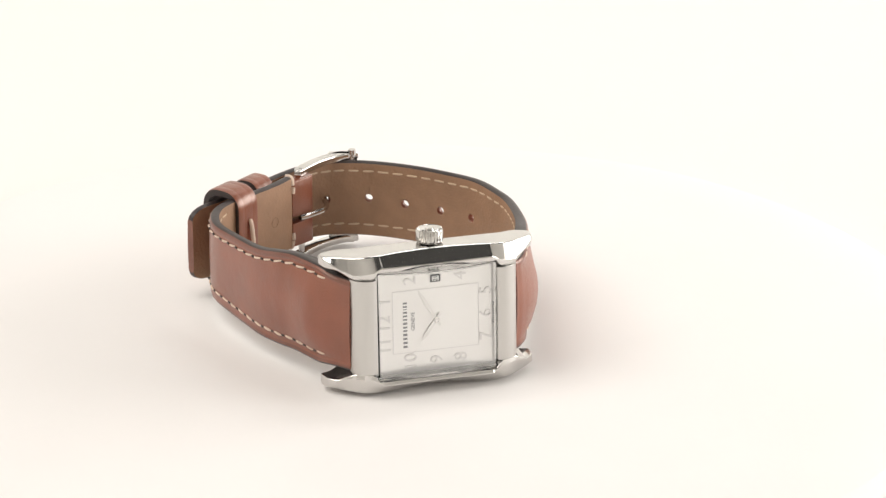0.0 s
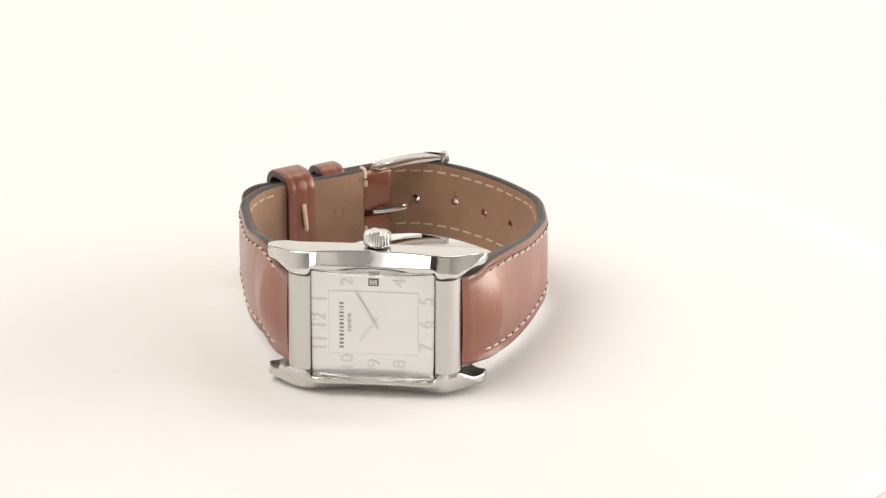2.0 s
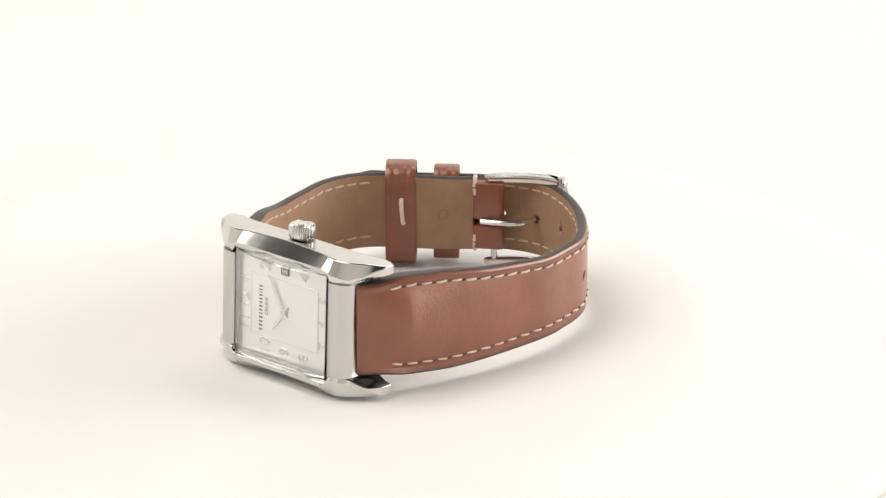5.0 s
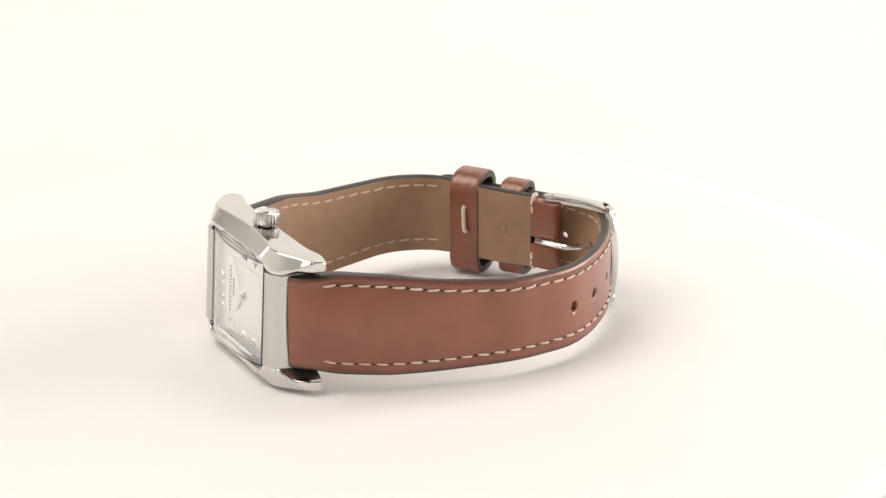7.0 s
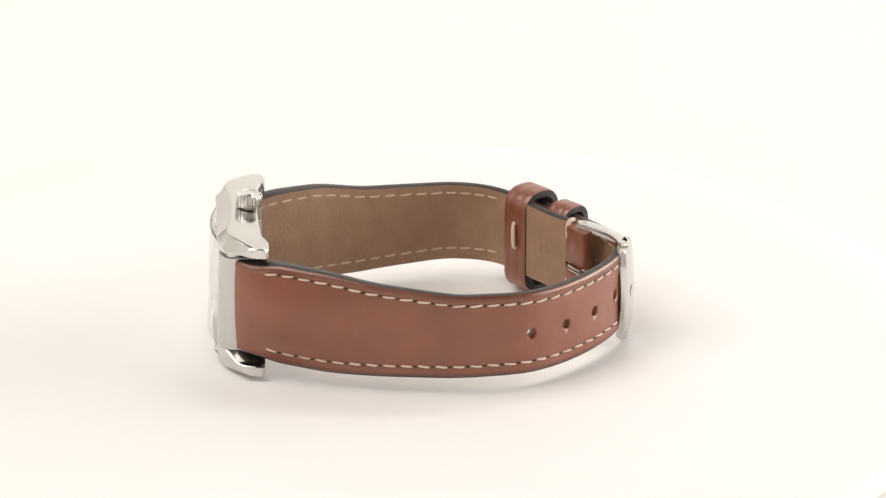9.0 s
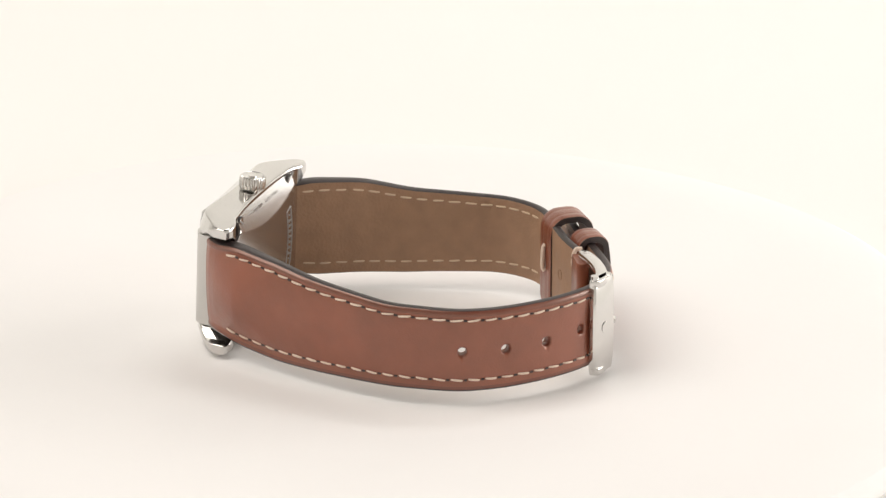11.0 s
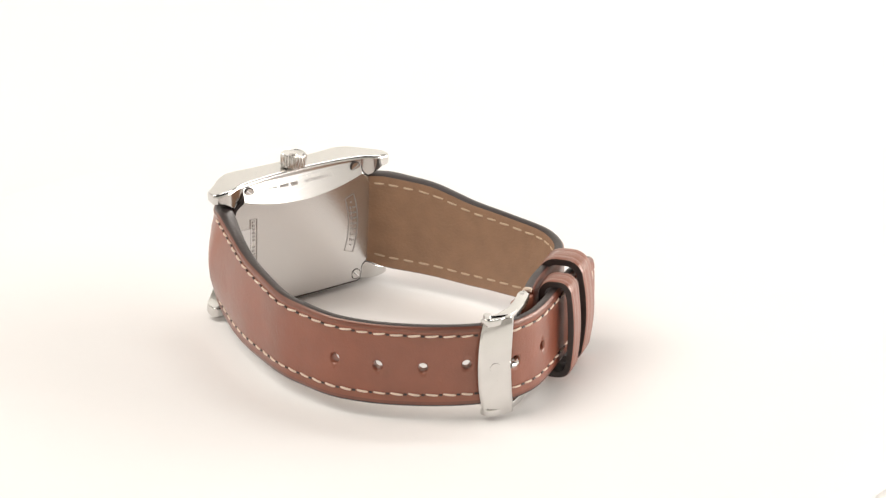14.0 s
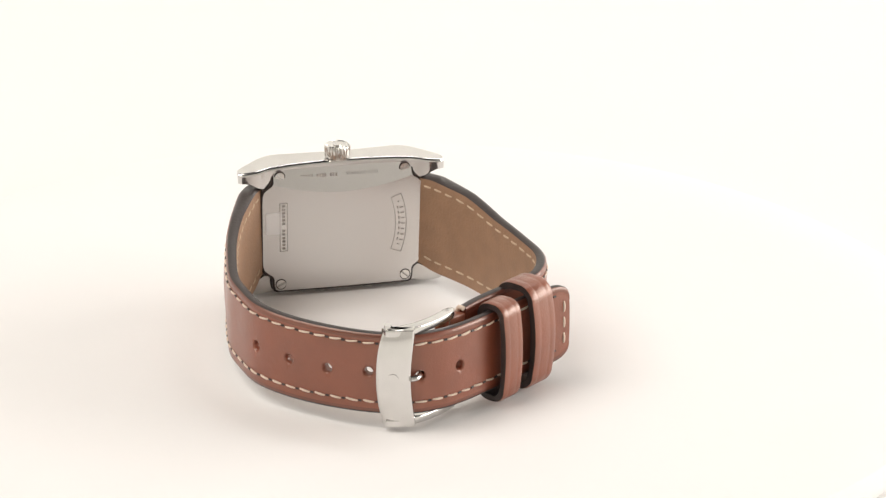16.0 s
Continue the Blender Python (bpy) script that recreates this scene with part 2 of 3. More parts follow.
def build_case():
    bm = bmesh.new()
    flank(bm, 25.4, 30.65)
    flank(bm, 4.2, -1.0)
    box(bm, CX - 15.4, CX + 15.4, -33.2, -27.4, 2.0, 28.2)
    box(bm, CX - 18.0, CX + 18.0, -33.2, -28.5, 4.0, 25.6)
    case = part("case", bm, STEEL, watch, "polished steel case with curved flanks and lugs", smooth=14)
    soft = case.modifiers.new("bevel", "BEVEL")
    soft.width, soft.segments, soft.limit_method, soft.angle_limit = 0.2 * MM, 2, "ANGLE", radians(30)
    baked(case)
    # bezel end bars, rounded towards the strap
    for s in (-1, 1):
        bm = bmesh.new()
        prof = [(13.45, -34.0), (13.5, -35.3), (14.2, -35.7), (15.6, -35.65), (16.9, -35.2), (17.9, -34.2), (18.45, -32.9), (18.5, -32.3), (18.5, -27.0), (13.4, -27.0)]
        prism(bm, [(CX + s * u, y) for u, y in prof], 4.25, 25.35)
        part("bezel_bar", bm, SATIN, case, "satin steel end bar of the bezel", smooth=50)
    for s in (-1, 1):
        bm = bmesh.new()
        z = CZ + s * 12.25
        box(bm, CX - 13.4, CX + 13.4, -35.3, -33.3, z - 0.2, z + 0.2, 0.1)
        part("bezel_rim", bm, STEEL, case)
    return case


case = build_case()


def build_back():
    """Steel back with cut corners and two sloping facets."""
    hs = [(0, 14.7), (14.9, 14.65), (15.6, 14.3), (15.85, 13.4), (15.9, 11.8), (16.3, 11.0), (17.2, 10.4), (18.1, 9.6), (18.42, 8.6), (18.5, 7.0)]
    us = np.unique(np.concatenate([np.linspace(0, 14.6, 14), [u for u, h in hs]]))
    us = np.concatenate([-us[:0:-1], us])

    def plate(bm, grow, sink):
        cols = []
        for u in us:
            h = np.interp(abs(u), [k for k, _ in hs], [k for _, k in hs])
            zc = min(8.7 + 2.2 * (u / 14.5) ** 2, h - 0.02)
            yb = -24.55 - 0.35 * (u / 18) ** 2 - sink
            yo = yb - 0.37 * max(0.0, h - zc)
            col = [(-h - grow, -28.0), (-h - grow, yb - 0.15)] + [(z, yb) for z in (0.22 - h, -h / 2, 0, zc / 2, zc)] + [(h + grow * 0.5, yo), (h + grow * 0.5, -28.0)]
            cols.append([bm.verts.new(P(CX + u * (1 + grow / 18), y, CZ + z)) for z, y in col])
        for a, b in zip(cols, cols[1:]):
            for k in range(len(a) - 1):
                bm.faces.new((a[k], a[k + 1], b[k + 1], b[k]))
        bm.faces.new(cols[0])
        bm.faces.new(cols[-1])

    bm = bmesh.new()
    plate(bm, 0.0, 0.0)
    back = part("case_back", bm, BACKSTEEL, watch, "brushed steel case back with engraving and four screws", smooth=12)
    # Slightly larger dark plate; its colour stands for the shade in the gap.
    bm = bmesh.new()
    plate(bm, 0.45, 0.35)
    part("seam", bm, EDGE, back, "dark plate coloured as the shade in the gap round the case back", smooth=12)
    for s in (-1, 1):
        for t in (-1, 1):
            bm = bmesh.new()
            x, z = CX + s * 14.4, CZ + t * 13.0
            y = -25.62 if t > 0 else -24.86
            tube(bm, (x, y - 0.9, z), (x, y + 0.22, z), 1.2, 20)
            bmesh.ops.bevel(bm, geom=[e for e in bm.edges if all(v.co.y > (y + 0.2) * MM for v in e.verts)], offset=0.12 * MM, segments=2, affect="EDGES")
            screw = part("screw", bm, CROWN, back)
            # Solid dark ring; its colour stands for the shade round the screw head.
            bm = bmesh.new()
            tube(bm, (x, y - 0.9, z), (x, y + 0.12, z), 1.3, 20)
            part("recess_shade", bm, EDGE, screw)
            bm = bmesh.new()
            a = 0.7 if s * t > 0 else -0.5
            dx, dz = 1.0 * math.cos(a), 1.0 * math.sin(a)
            tube(bm, (x - dx, y + 0.22, z - dz), (x + dx, y + 0.22, z + dz), 0.2, 6)
            part("slot", bm, ENGRAVED, screw)
    # engraved frames
    bm = bmesh.new()
    y0, y1 = -24.62, -24.50
    for x0, x1, z0, z1 in ((17.0, 17.12, 9.9, 21.7), (15.3, 15.42, 9.9, 21.7), (15.3, 17.12, 21.6, 21.72), (15.3, 17.12, 9.88, 10.0)):
        box(bm, x0, x1, y0 - 0.2, y1 - 0.08, z0, z1)
    for k in range(13):
        if k != 6:
            box(bm, 15.85, 16.55, y0 - 0.2, y1 - 0.09, 10.4 + 0.86 * k, 10.9 + 0.86 * k)
    part("engraved_plaque", bm, ENGRAVED, back)
    bm = bmesh.new()
    def arc(r, a0, a1, w, n=16):
        cx, cz = 9.0, 14.7
        for k in range(n):
            a, b = radians(a0 + (a1 - a0) * k / n), radians(a0 + (a1 - a0) * (k + 1) / n)
            q = [(cx - rr * math.cos(c), cz + rr * math.sin(c)) for rr, c in ((r, a), (r + w, a), (r + w, b), (r, b))]
            prism(bm, q, -24.9, -24.585, swap=lambda x, z, y: (x, y, z))
    arc(18.6, -19.6, 19.6, 0.11)
    arc(21.1, -19.6, 19.6, 0.11)
    arc(18.6, -19.9, -19.55, 2.6, 1)
    arc(18.6, 19.55, 19.9, 2.6, 1)
    for k in range(9):
        if k in (0, 8):
            arc(19.75, -15.6 + 3.8 * k, -14.9 + 3.8 * k, 0.4, 1)
        else:
            arc(19.35, -16.4 + 3.8 * k, -14.3 + 3.8 * k, 0.25, 1)
            arc(19.95, -16.2 + 3.8 * k, -15.5 + 3.8 * k, 0.8, 1)
    part("engraved_banner", bm, ENGRAVED, back)
    tilt = Euler((radians(90 - 20.3), 0, radians(180))).to_matrix().to_4x4()
    letters("engraved_words", "STAINLESS STEEL", 1.0, Matrix.Translation(P(-2.2, -25.77, 27.3)) @ tilt, ENGRAVED, back, 0.03)
    bm = bmesh.new()
    for k in range(14):
        if k not in (5, 10):
            box(bm, 11.7 - 0.62 * k, 12.1 - 0.62 * k, -26.6, -25.78, 26.9, 27.7)
    part("engraved_digits", bm, ENGRAVED, back)
    # clear protective film stuck on the back
    bm = bmesh.new()
    box(bm, 16.6, 20.3, -24.9, -24.60, 14.2, 19.4)
    part("film_tab", bm, FILM, back, "clear film tab stuck on the steel")
    back.matrix_basis = Matrix.Translation(Vector((-0.25, -0.5, 0.25)) * MM) @ Matrix.Translation(P(0, -25, CZ)) @ Matrix.Rotation(radians(0.4), 4, "X") @ Matrix.Translation(-P(0, -25, CZ))
    return back


build_back()


def build_dial():
    bm = bmesh.new()
    box(bm, CX - 13.46, CX + 13.46, -33.7, -33.15, CZ - 12.2, CZ + 12.2)
    dial = part("dial", bm, DIAL, watch, "silver white dial with applied arabic numerals", smooth=0)
    bm = bmesh.new()
    box(bm, CX - 9.5, CX + 9.5, -33.83, -33.68, CZ - 7.0, CZ + 7.0, 0.04)
    part("inner_dial", bm, DIALMID, dial, "pearl white recessed centre field", smooth=0)
    bm = bmesh.new()
    for x0, x1, z0, z1 in ((-9.6, 9.6, 6.95, 7.07), (-9.6, 9.6, -7.07, -6.95), (-9.62, -9.5, -7, 7), (9.5, 9.62, -7, 7)):
        box(bm, CX + x0, CX + x1, -33.9, -33.7, CZ + z0, CZ + z1)
    part("frame_line", bm, NUMERAL, dial)
    # twelve lies towards -x, three towards +z
    base = Matrix(((0, -1, 0, 0), (0, 0, -1, 0), (1, 0, 0, 0), (0, 0, 0, 1)))
    places = {"12": (-11.4, 0.0), "1": (-11.3, 5.0), "2": (-5.6, 9.2), "4": (5.6, 9.2), "5": (11.3, 5.2), "6": (11.3, 0.0), "7": (11.3, -5.2),
              "8": (5.6, -9.2), "9": (0.2, -9.2), "10": (-5.6, -9.2), "11": (-11.3, -5.0)}
    for text, (u, w) in places.items():
        m = Matrix.Translation(P(CX + u, -33.82, CZ + w)) @ base
        letters("numeral", text, 3.9, m, NUMERAL, dial, 0.14)
    bm = bmesh.new()
    box(bm, CX - 1.1, CX + 1.1, -33.95, -33.7, CZ + 8.4, CZ + 10.0)
    date = part("date_window", bm, DATEINK, dial, "black framed date window", smooth=0)
    bm = bmesh.new()
    box(bm, CX - 0.8, CX + 0.75, -34.0, -33.9, CZ + 8.65, CZ + 9.75)
    part("date_disc", bm, WHITE, date, smooth=0)
    letters("date_digits", "21", 1.3, Matrix.Translation(P(CX, -34.03, CZ + 9.2)) @ base, DATEINK, date, 0.03)
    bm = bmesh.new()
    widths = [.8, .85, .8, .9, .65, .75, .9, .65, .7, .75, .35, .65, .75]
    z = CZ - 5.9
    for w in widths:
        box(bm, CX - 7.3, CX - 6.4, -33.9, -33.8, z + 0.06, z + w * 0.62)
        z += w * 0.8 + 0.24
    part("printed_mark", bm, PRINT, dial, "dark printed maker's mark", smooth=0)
    letters("printed_word", "GENEVE", 1.15, Matrix.Translation(P(CX - 5.1, -33.87, CZ)) @ base, PRINT, dial, 0.03)
    bm = bmesh.new()
    for k in range(10):
        box(bm, CX + 12.75, CX + 13.0, -33.8, -33.7, CZ - 2.4 + 0.5 * k, CZ - 2.1 + 0.5 * k)
    part("printed_rim_line", bm, PRINT, dial, smooth=0)
    # ten past ten
    def hand(name, length, width, angle, y, label):
        bm = bmesh.new()
        a = radians(angle)
        d, n = Vector((-math.cos(a), math.sin(a))), Vector((math.sin(a), math.cos(a)))
        pts = [d * -1.6 + n * 0.3, d * -1.6 - n * 0.3, d * (length * 0.72) - n * width, d * length, d * (length * 0.72) + n * width]
        prism(bm, [(CX + p.x, CZ + p.y) for p in pts], y - 0.09, y + 0.09, swap=lambda x, z, c: (x, c, z))
        ob = part(name, bm, POINTERS, dial, label, smooth=0)
        return ob
    hand("hour_hand", 5.6, 0.42, 305, -34.1, "silver hour hand")
    hand("minute_hand", 8.6, 0.34, 60, -34.35, "silver minute hand")
    bm = bmesh.new()
    tube(bm, (CX, -33.8, CZ), (CX, -34.6, CZ), 0.5, 16)
    part("hand_hub", bm, STEEL, dial)
    # crystal: a glass cap with walls, bowed from end to end
    bm = bmesh.new()
    cols = []
    for u in np.linspace(-13.35, 13.35, 33):
        front = -35.2 - 2.3 * (1 - (u / 13.35) ** 2)
        cols.append([bm.verts.new(P(CX + u, y, CZ + z)) for y, z in ((-33.9, -12.0), (front + 0.3, -12.0), (front, -11.7), (front, 11.7), (front + 0.3, 12.0), (-33.9, 12.0))])
    for a, b in zip(cols, cols[1:]):
        for k in range(5):
            bm.faces.new((a[k], a[k + 1], b[k + 1], b[k]))
    crystal = part("crystal", bm, GLASS, watch, "clear bowed rectangular crystal", smooth=25)
    shell = crystal.modifiers.new("shell", "SOLIDIFY")
    shell.thickness, shell.offset = 0.45 * MM, -1
    baked(crystal)
    crystal.visible_shadow = False


build_dial()


def build_crown():
    bm = bmesh.new()
    x, y = 2.8, -29.1
    rings = []
    n = 88
    for r, z, flute in ((1.8, 29.9, 0), (1.8, 30.75, 0), (2.75, 30.95, 1), (2.95, 31.15, 1), (2.95, 33.3, 1), (2.75, 33.65, 1), (2.3, 33.8, 0), (2.1, 33.7, 0), (0.0, 33.7, 0)):
        if r == 0:
            rings.append([bm.verts.new(P(x, y, z))])
            continue
        rings.append([bm.verts.new(P(x + (r - flute * (0.4 if (k // 2) % 2 else 0)) * math.cos(k * math.tau / n), y + (r - flute * (0.4 if (k // 2) % 2 else 0)) * math.sin(k * math.tau / n), z)) for k in range(n)])
    for a, b in zip(rings, rings[1:]):
        for k in range(n):
            j = (k + 1) % n
            bm.faces.new((a[k], a[j], b[0]) if len(b) == 1 else (a[k], a[j], b[j], b[k]))
    crown = part("crown", bm, CROWN, watch, "fluted polished steel winding crown", smooth=30)
    bm = bmesh.new()
    tube(bm, (x, y, 33.7), (x, y, 33.87), 0.9, 24)
    part("crown_emblem", bm, CROWN, crown)


build_crown()

# the case leans back a little and stands slightly askew to the strap
PIVOT = P(CX, -30, CZ)
LEAN = Matrix.Translation(PIVOT + Vector((0, 0, 0.3 * MM))) @ Matrix.Rotation(radians(-0.8), 4, "Z") @ Matrix.Rotation(radians(-2.5), 4, "X") @ Matrix.Translation(-PIVOT)
for ob in watch.children:
    ob.matrix_basis = LEAN @ ob.matrix_basis

# ---- the strap ----
RIGHT = [(21.3, -32.15), (23.3, -30.3), (25.8, -25.9), (30.5, -13.2), (33.3, -4.1), (35.0, 4.2), (36.4, 13.7), (36.0, 20.7), (34.0, 30.3), (28.85, 38.4), (21.9, 45.6),
         (14.0, 51.2), (6.1, 54.2), (0.1, 53.9), (-5.9, 51.6), (-14.9, 45.8), (-23.9, 39.4), (-34.8, 33.1)]
LEFT = [(-16.2, -32.15), (-17.6, -29.9), (-20.0, -25.4), (-23.8, -15.5), (-26.3, -9.9), (-28.9, -2.3), (-31.6, 9.3), (-33.0, 17.0), (-32.4, 22.8), (-30.1, 28.2), (-26.4, 32.2),
        (-21.4, 35.3), (-13.9, 40.2), (-9.0, 44.3)]


class Band:
    """A leather band along a line in x, y: its outer face, thickness, middle height and half width along its length."""

    def __init__(self, points, turn, n, thick, mid, half):
        self.s, xy = spline(points, n)
        self.xy, self.n = xy, n
        d = np.gradient(xy, axis=0)
        d /= np.linalg.norm(d, axis=1)[:, None]
        self.d = d
        self.out = np.stack([d[:, 1], -d[:, 0]], 1) * turn
        self.thick, self.mid, self.half = (self.eased(v) for v in (thick, mid, half))

    def eased(self, knots):
        """The knots' broken line with its corners rounded over a few millimetres."""
        s, v = zip(*knots)
        off = np.linspace(-4.5, 4.5, 31)
        w = 1.0 + np.cos(np.pi * off / 4.6)
        room = np.minimum(1.0, np.minimum(self.s, self.s[-1] - self.s) / 4.5)
        return sum(wk * np.interp(self.s + ok * room, s, v) for ok, wk in zip(off, w)) / w.sum()

    def at(self, s):
        f = lambda a: np.array([np.interp(s, self.s, a[:, k]) for k in range(2)])
        return f(self.xy), f(self.d), f(self.out), float(np.interp(s, self.s, self.thick)), float(np.interp(s, self.s, self.mid)), float(np.interp(s, self.s, self.half))

    def mesh(self, tip=0.0):
        bm = bmesh.new()
        L = self.s[-1]
        rows = []
        for i in range(self.n):
            th, h, mid = self.thick[i], self.half[i], self.mid[i]
            left = L - self.s[i]
            if tip and left < tip:
                h *= 0.72 + 0.28 * math.sqrt(max(0.0, 1 - (1 - left / tip) ** 2))
            o, p = self.out[i], self.xy[i]
            r = min(0.75, th * 0.3)
            pad = min(1.0, max(0.0, (th - 2.3) / 1.6)) * 1.5 * (0.1 + 0.9 * (lambda q: q * q * (3 - 2 * q))(min(1.0, self.s[i] / 13.0)))
            # across the band: outer face bottom to top, edge, lining top to bottom, edge
            sec = [(-h + r * 0.9, -0.06), (-h + 1.3, 0.0 - pad * 0.25), (-h + 1.75, -0.1 - pad * 0.3), (-h + 2.25, 0.0 - pad * 0.22), (-h * 0.62, pad * 0.75), (-h * 0.3, 0.05 + pad * 1.4), (-h * 0.14, 0.06 + pad * 1.55), (0, 0.06 + pad * 1.6), (h * 0.14, 0.06 + pad * 1.55), (h * 0.3, 0.05 + pad * 1.4), (h * 0.62, pad * 0.75),
                   (h - 2.25, 0.0 - pad * 0.22), (h - 1.75, -0.1 - pad * 0.3), (h - 1.3, 0.0 - pad * 0.25), (h - r * 0.9, -0.06), (h - r * 0.25, -r * 0.55), (h, -r * 1.3), (h - 0.05, -th + r * 0.8), (h - r * 0.5, -th + 0.1),
                   (h * 0.8, -th), (h * 0.4, -th), (h * 0.14, -th), (0, -th), (-h * 0.14, -th), (-h * 0.4, -th), (-h * 0.8, -th), (-h + r * 0.5, -th + 0.1), (-h + 0.05, -th + r * 0.8), (-h, -r * 1.3), (-h + r * 0.25, -r * 0.55)]
            rows.append([bm.verts.new(P(p[0] + o[0] * k, p[1] + o[1] * k, mid + w)) for w, k in sec])
        m = len(rows[0])
        for a, b in zip(rows, rows[1:]):
            for k in range(m):
                f = bm.faces.new((a[k], a[(k + 1) % m], b[(k + 1) % m], b[k]))
                f.material_index = 3 if k in (0, 13, 14) else 0 if k < 14 else 1 if k in (15, 16, 17) or k >= 26 else 2
        for end in (rows[0], rows[-1]):
            bm.faces.new(end).material_index = 3
        return bm


rband = Band(RIGHT, 1, 420, [(0, 4.4), (8, 4.2), (22, 3.0), (40, 2.4), (135, 2.1), (150, 1.7)], [(0, 15.1), (8, 14.95), (20, 13.95), (32, 13.05), (50, 12.15), (75, 11.5), (150, 11.8)],
             [(0, 10.5), (6, 10.55), (9.5, 11.45), (22, 11.45), (32, 10.6), (50, 9.5), (70, 9.3), (150, 8.8)])
lband = Band(LEFT, -1, 110, [(0, 4.4), (8, 4.2), (22, 3.0), (40, 2.4), (100, 2.2)], [(0, 15.0), (8, 14.9), (20, 14.85), (32, 13.35), (50, 13.2), (90, 12.9)],
             [(0, 10.5), (6, 10.6), (9.5, 11.4), (22, 11.15), (34, 10.05), (50, 9.3), (90, 8.8)])

STITCH = INNER_STITCH = None


def stitch_mesh():
    """A short thread, fat in the middle and sunk at both ends."""
    global STITCH, INNER_STITCH
    bm = bmesh.new()
    rings = []
    for x, y, r in ((-1.45, -0.28, 0.12), (-1.15, 0.0, 0.24), (-0.5, 0.12, 0.30), (0.5, 0.12, 0.30), (1.15, 0.0, 0.24), (1.45, -0.28, 0.12)):
        rings.append([bm.verts.new(Vector((x, y + 0.75 * r * math.cos(k * math.tau / 7), r * math.sin(k * math.tau / 7))) * MM) for k in range(7)])
    for a, b in zip(rings, rings[1:]):
        for k in range(7):
            bm.faces.new((a[k], a[(k + 1) % 7], b[(k + 1) % 7], b[k]))
    STITCH = bpy.data.meshes.new("stitch")
    bm.to_mesh(STITCH)
    bm.free()
    STITCH.materials.append(THREAD)
    STITCH.shade_smooth()
    INNER_STITCH = STITCH.copy()
    INNER_STITCH.materials[0] = INNER_THREAD


stitch_mesh()


def needle_mesh():
    """The dark slit that the needle left between two stitches."""
    bm = bmesh.new()
    rings = [[bm.verts.new(Vector((x, 0.24 * math.cos(k * math.tau / 6), 0.24 * math.sin(k * math.tau / 6))) * MM) for k in range(6)] for x in (-0.36, 0.36)]
    for k in range(6):
        bm.faces.new((rings[0][k], rings[0][(k + 1) % 6], rings[1][(k + 1) % 6], rings[1][k]))
    bm.faces.new(rings[0][::-1])
    bm.faces.new(rings[1])
    me = bpy.data.meshes.new("needle_hole")
    bm.to_mesh(me)
    bm.free()
    me.materials.append(EDGE)
    return me


NEEDLE_HOLE = needle_mesh()
rng = random.Random(7)


def stitches(parent, band, s0, s1, inset=2.15, pitch=3.75, faces=("outer",)):
    for row in (-1, 1):
        for face in faces:
            s = s0
            while s < s1:
                p, d, o, th, mid, h = band.at(s)
                pad = min(1.0, max(0.0, (th - 2.3) / 1.6))
                sign = 1 if face == "outer" else -1
                lift = (0.02 + (0.12 if row < 0 else -0.33) * pad) if face == "outer" else -th - 0.02
                c = p + o * lift
                x, y = Vector((d[0], d[1], 0)), Vector((o[0], o[1], 0)) * sign
                dz = row * (band.at(min(s + 2, s1))[5] - h) * 0.5 + (band.at(min(s + 2, s1))[4] - mid) * 0.5
                x = (x + Vector((0, 0, dz))).normalized()
                z = x.cross(y).normalized()
                m = Matrix((x, y, z)).transposed().to_4x4()
                m.translation = P(c[0], c[1], mid + row * (h - inset) + (0.75 if row < 0 else 0.0))
                ob = new("stitch", STITCH if face == "outer" else INNER_STITCH)
                slant = row * rng.uniform(3, 8) if face == "outer" else rng.uniform(0, 5)
                ob.parent, ob.matrix_basis = parent, m @ Matrix.Rotation(radians(slant), 4, "Y") @ Matrix.Diagonal((rng.uniform(0.92, 1.06), 1.0 if face == "outer" else 0.6, rng.uniform(0.7, 0.9) if face == "outer" else 0.85, 1))
                rise = 0.75 if row < 0 else 0.0
                if face == "outer":
                    e, f, g, th2, mid2, h2 = band.at(min(s + pitch / 2, s1))
                    q = e + g * (lift + 0.01)
                    ax, ay = Vector((f[0], f[1], 0)), Vector((g[0], g[1], 0))
                    m = Matrix((ax, ay, ax.cross(ay))).transposed().to_4x4()
                    m.translation = P(q[0], q[1], mid2 + row * (h2 - inset) + rise)
                    hole = new("needle_hole", NEEDLE_HOLE)
                    hole.parent, hole.matrix_basis = parent, m
                s += pitch


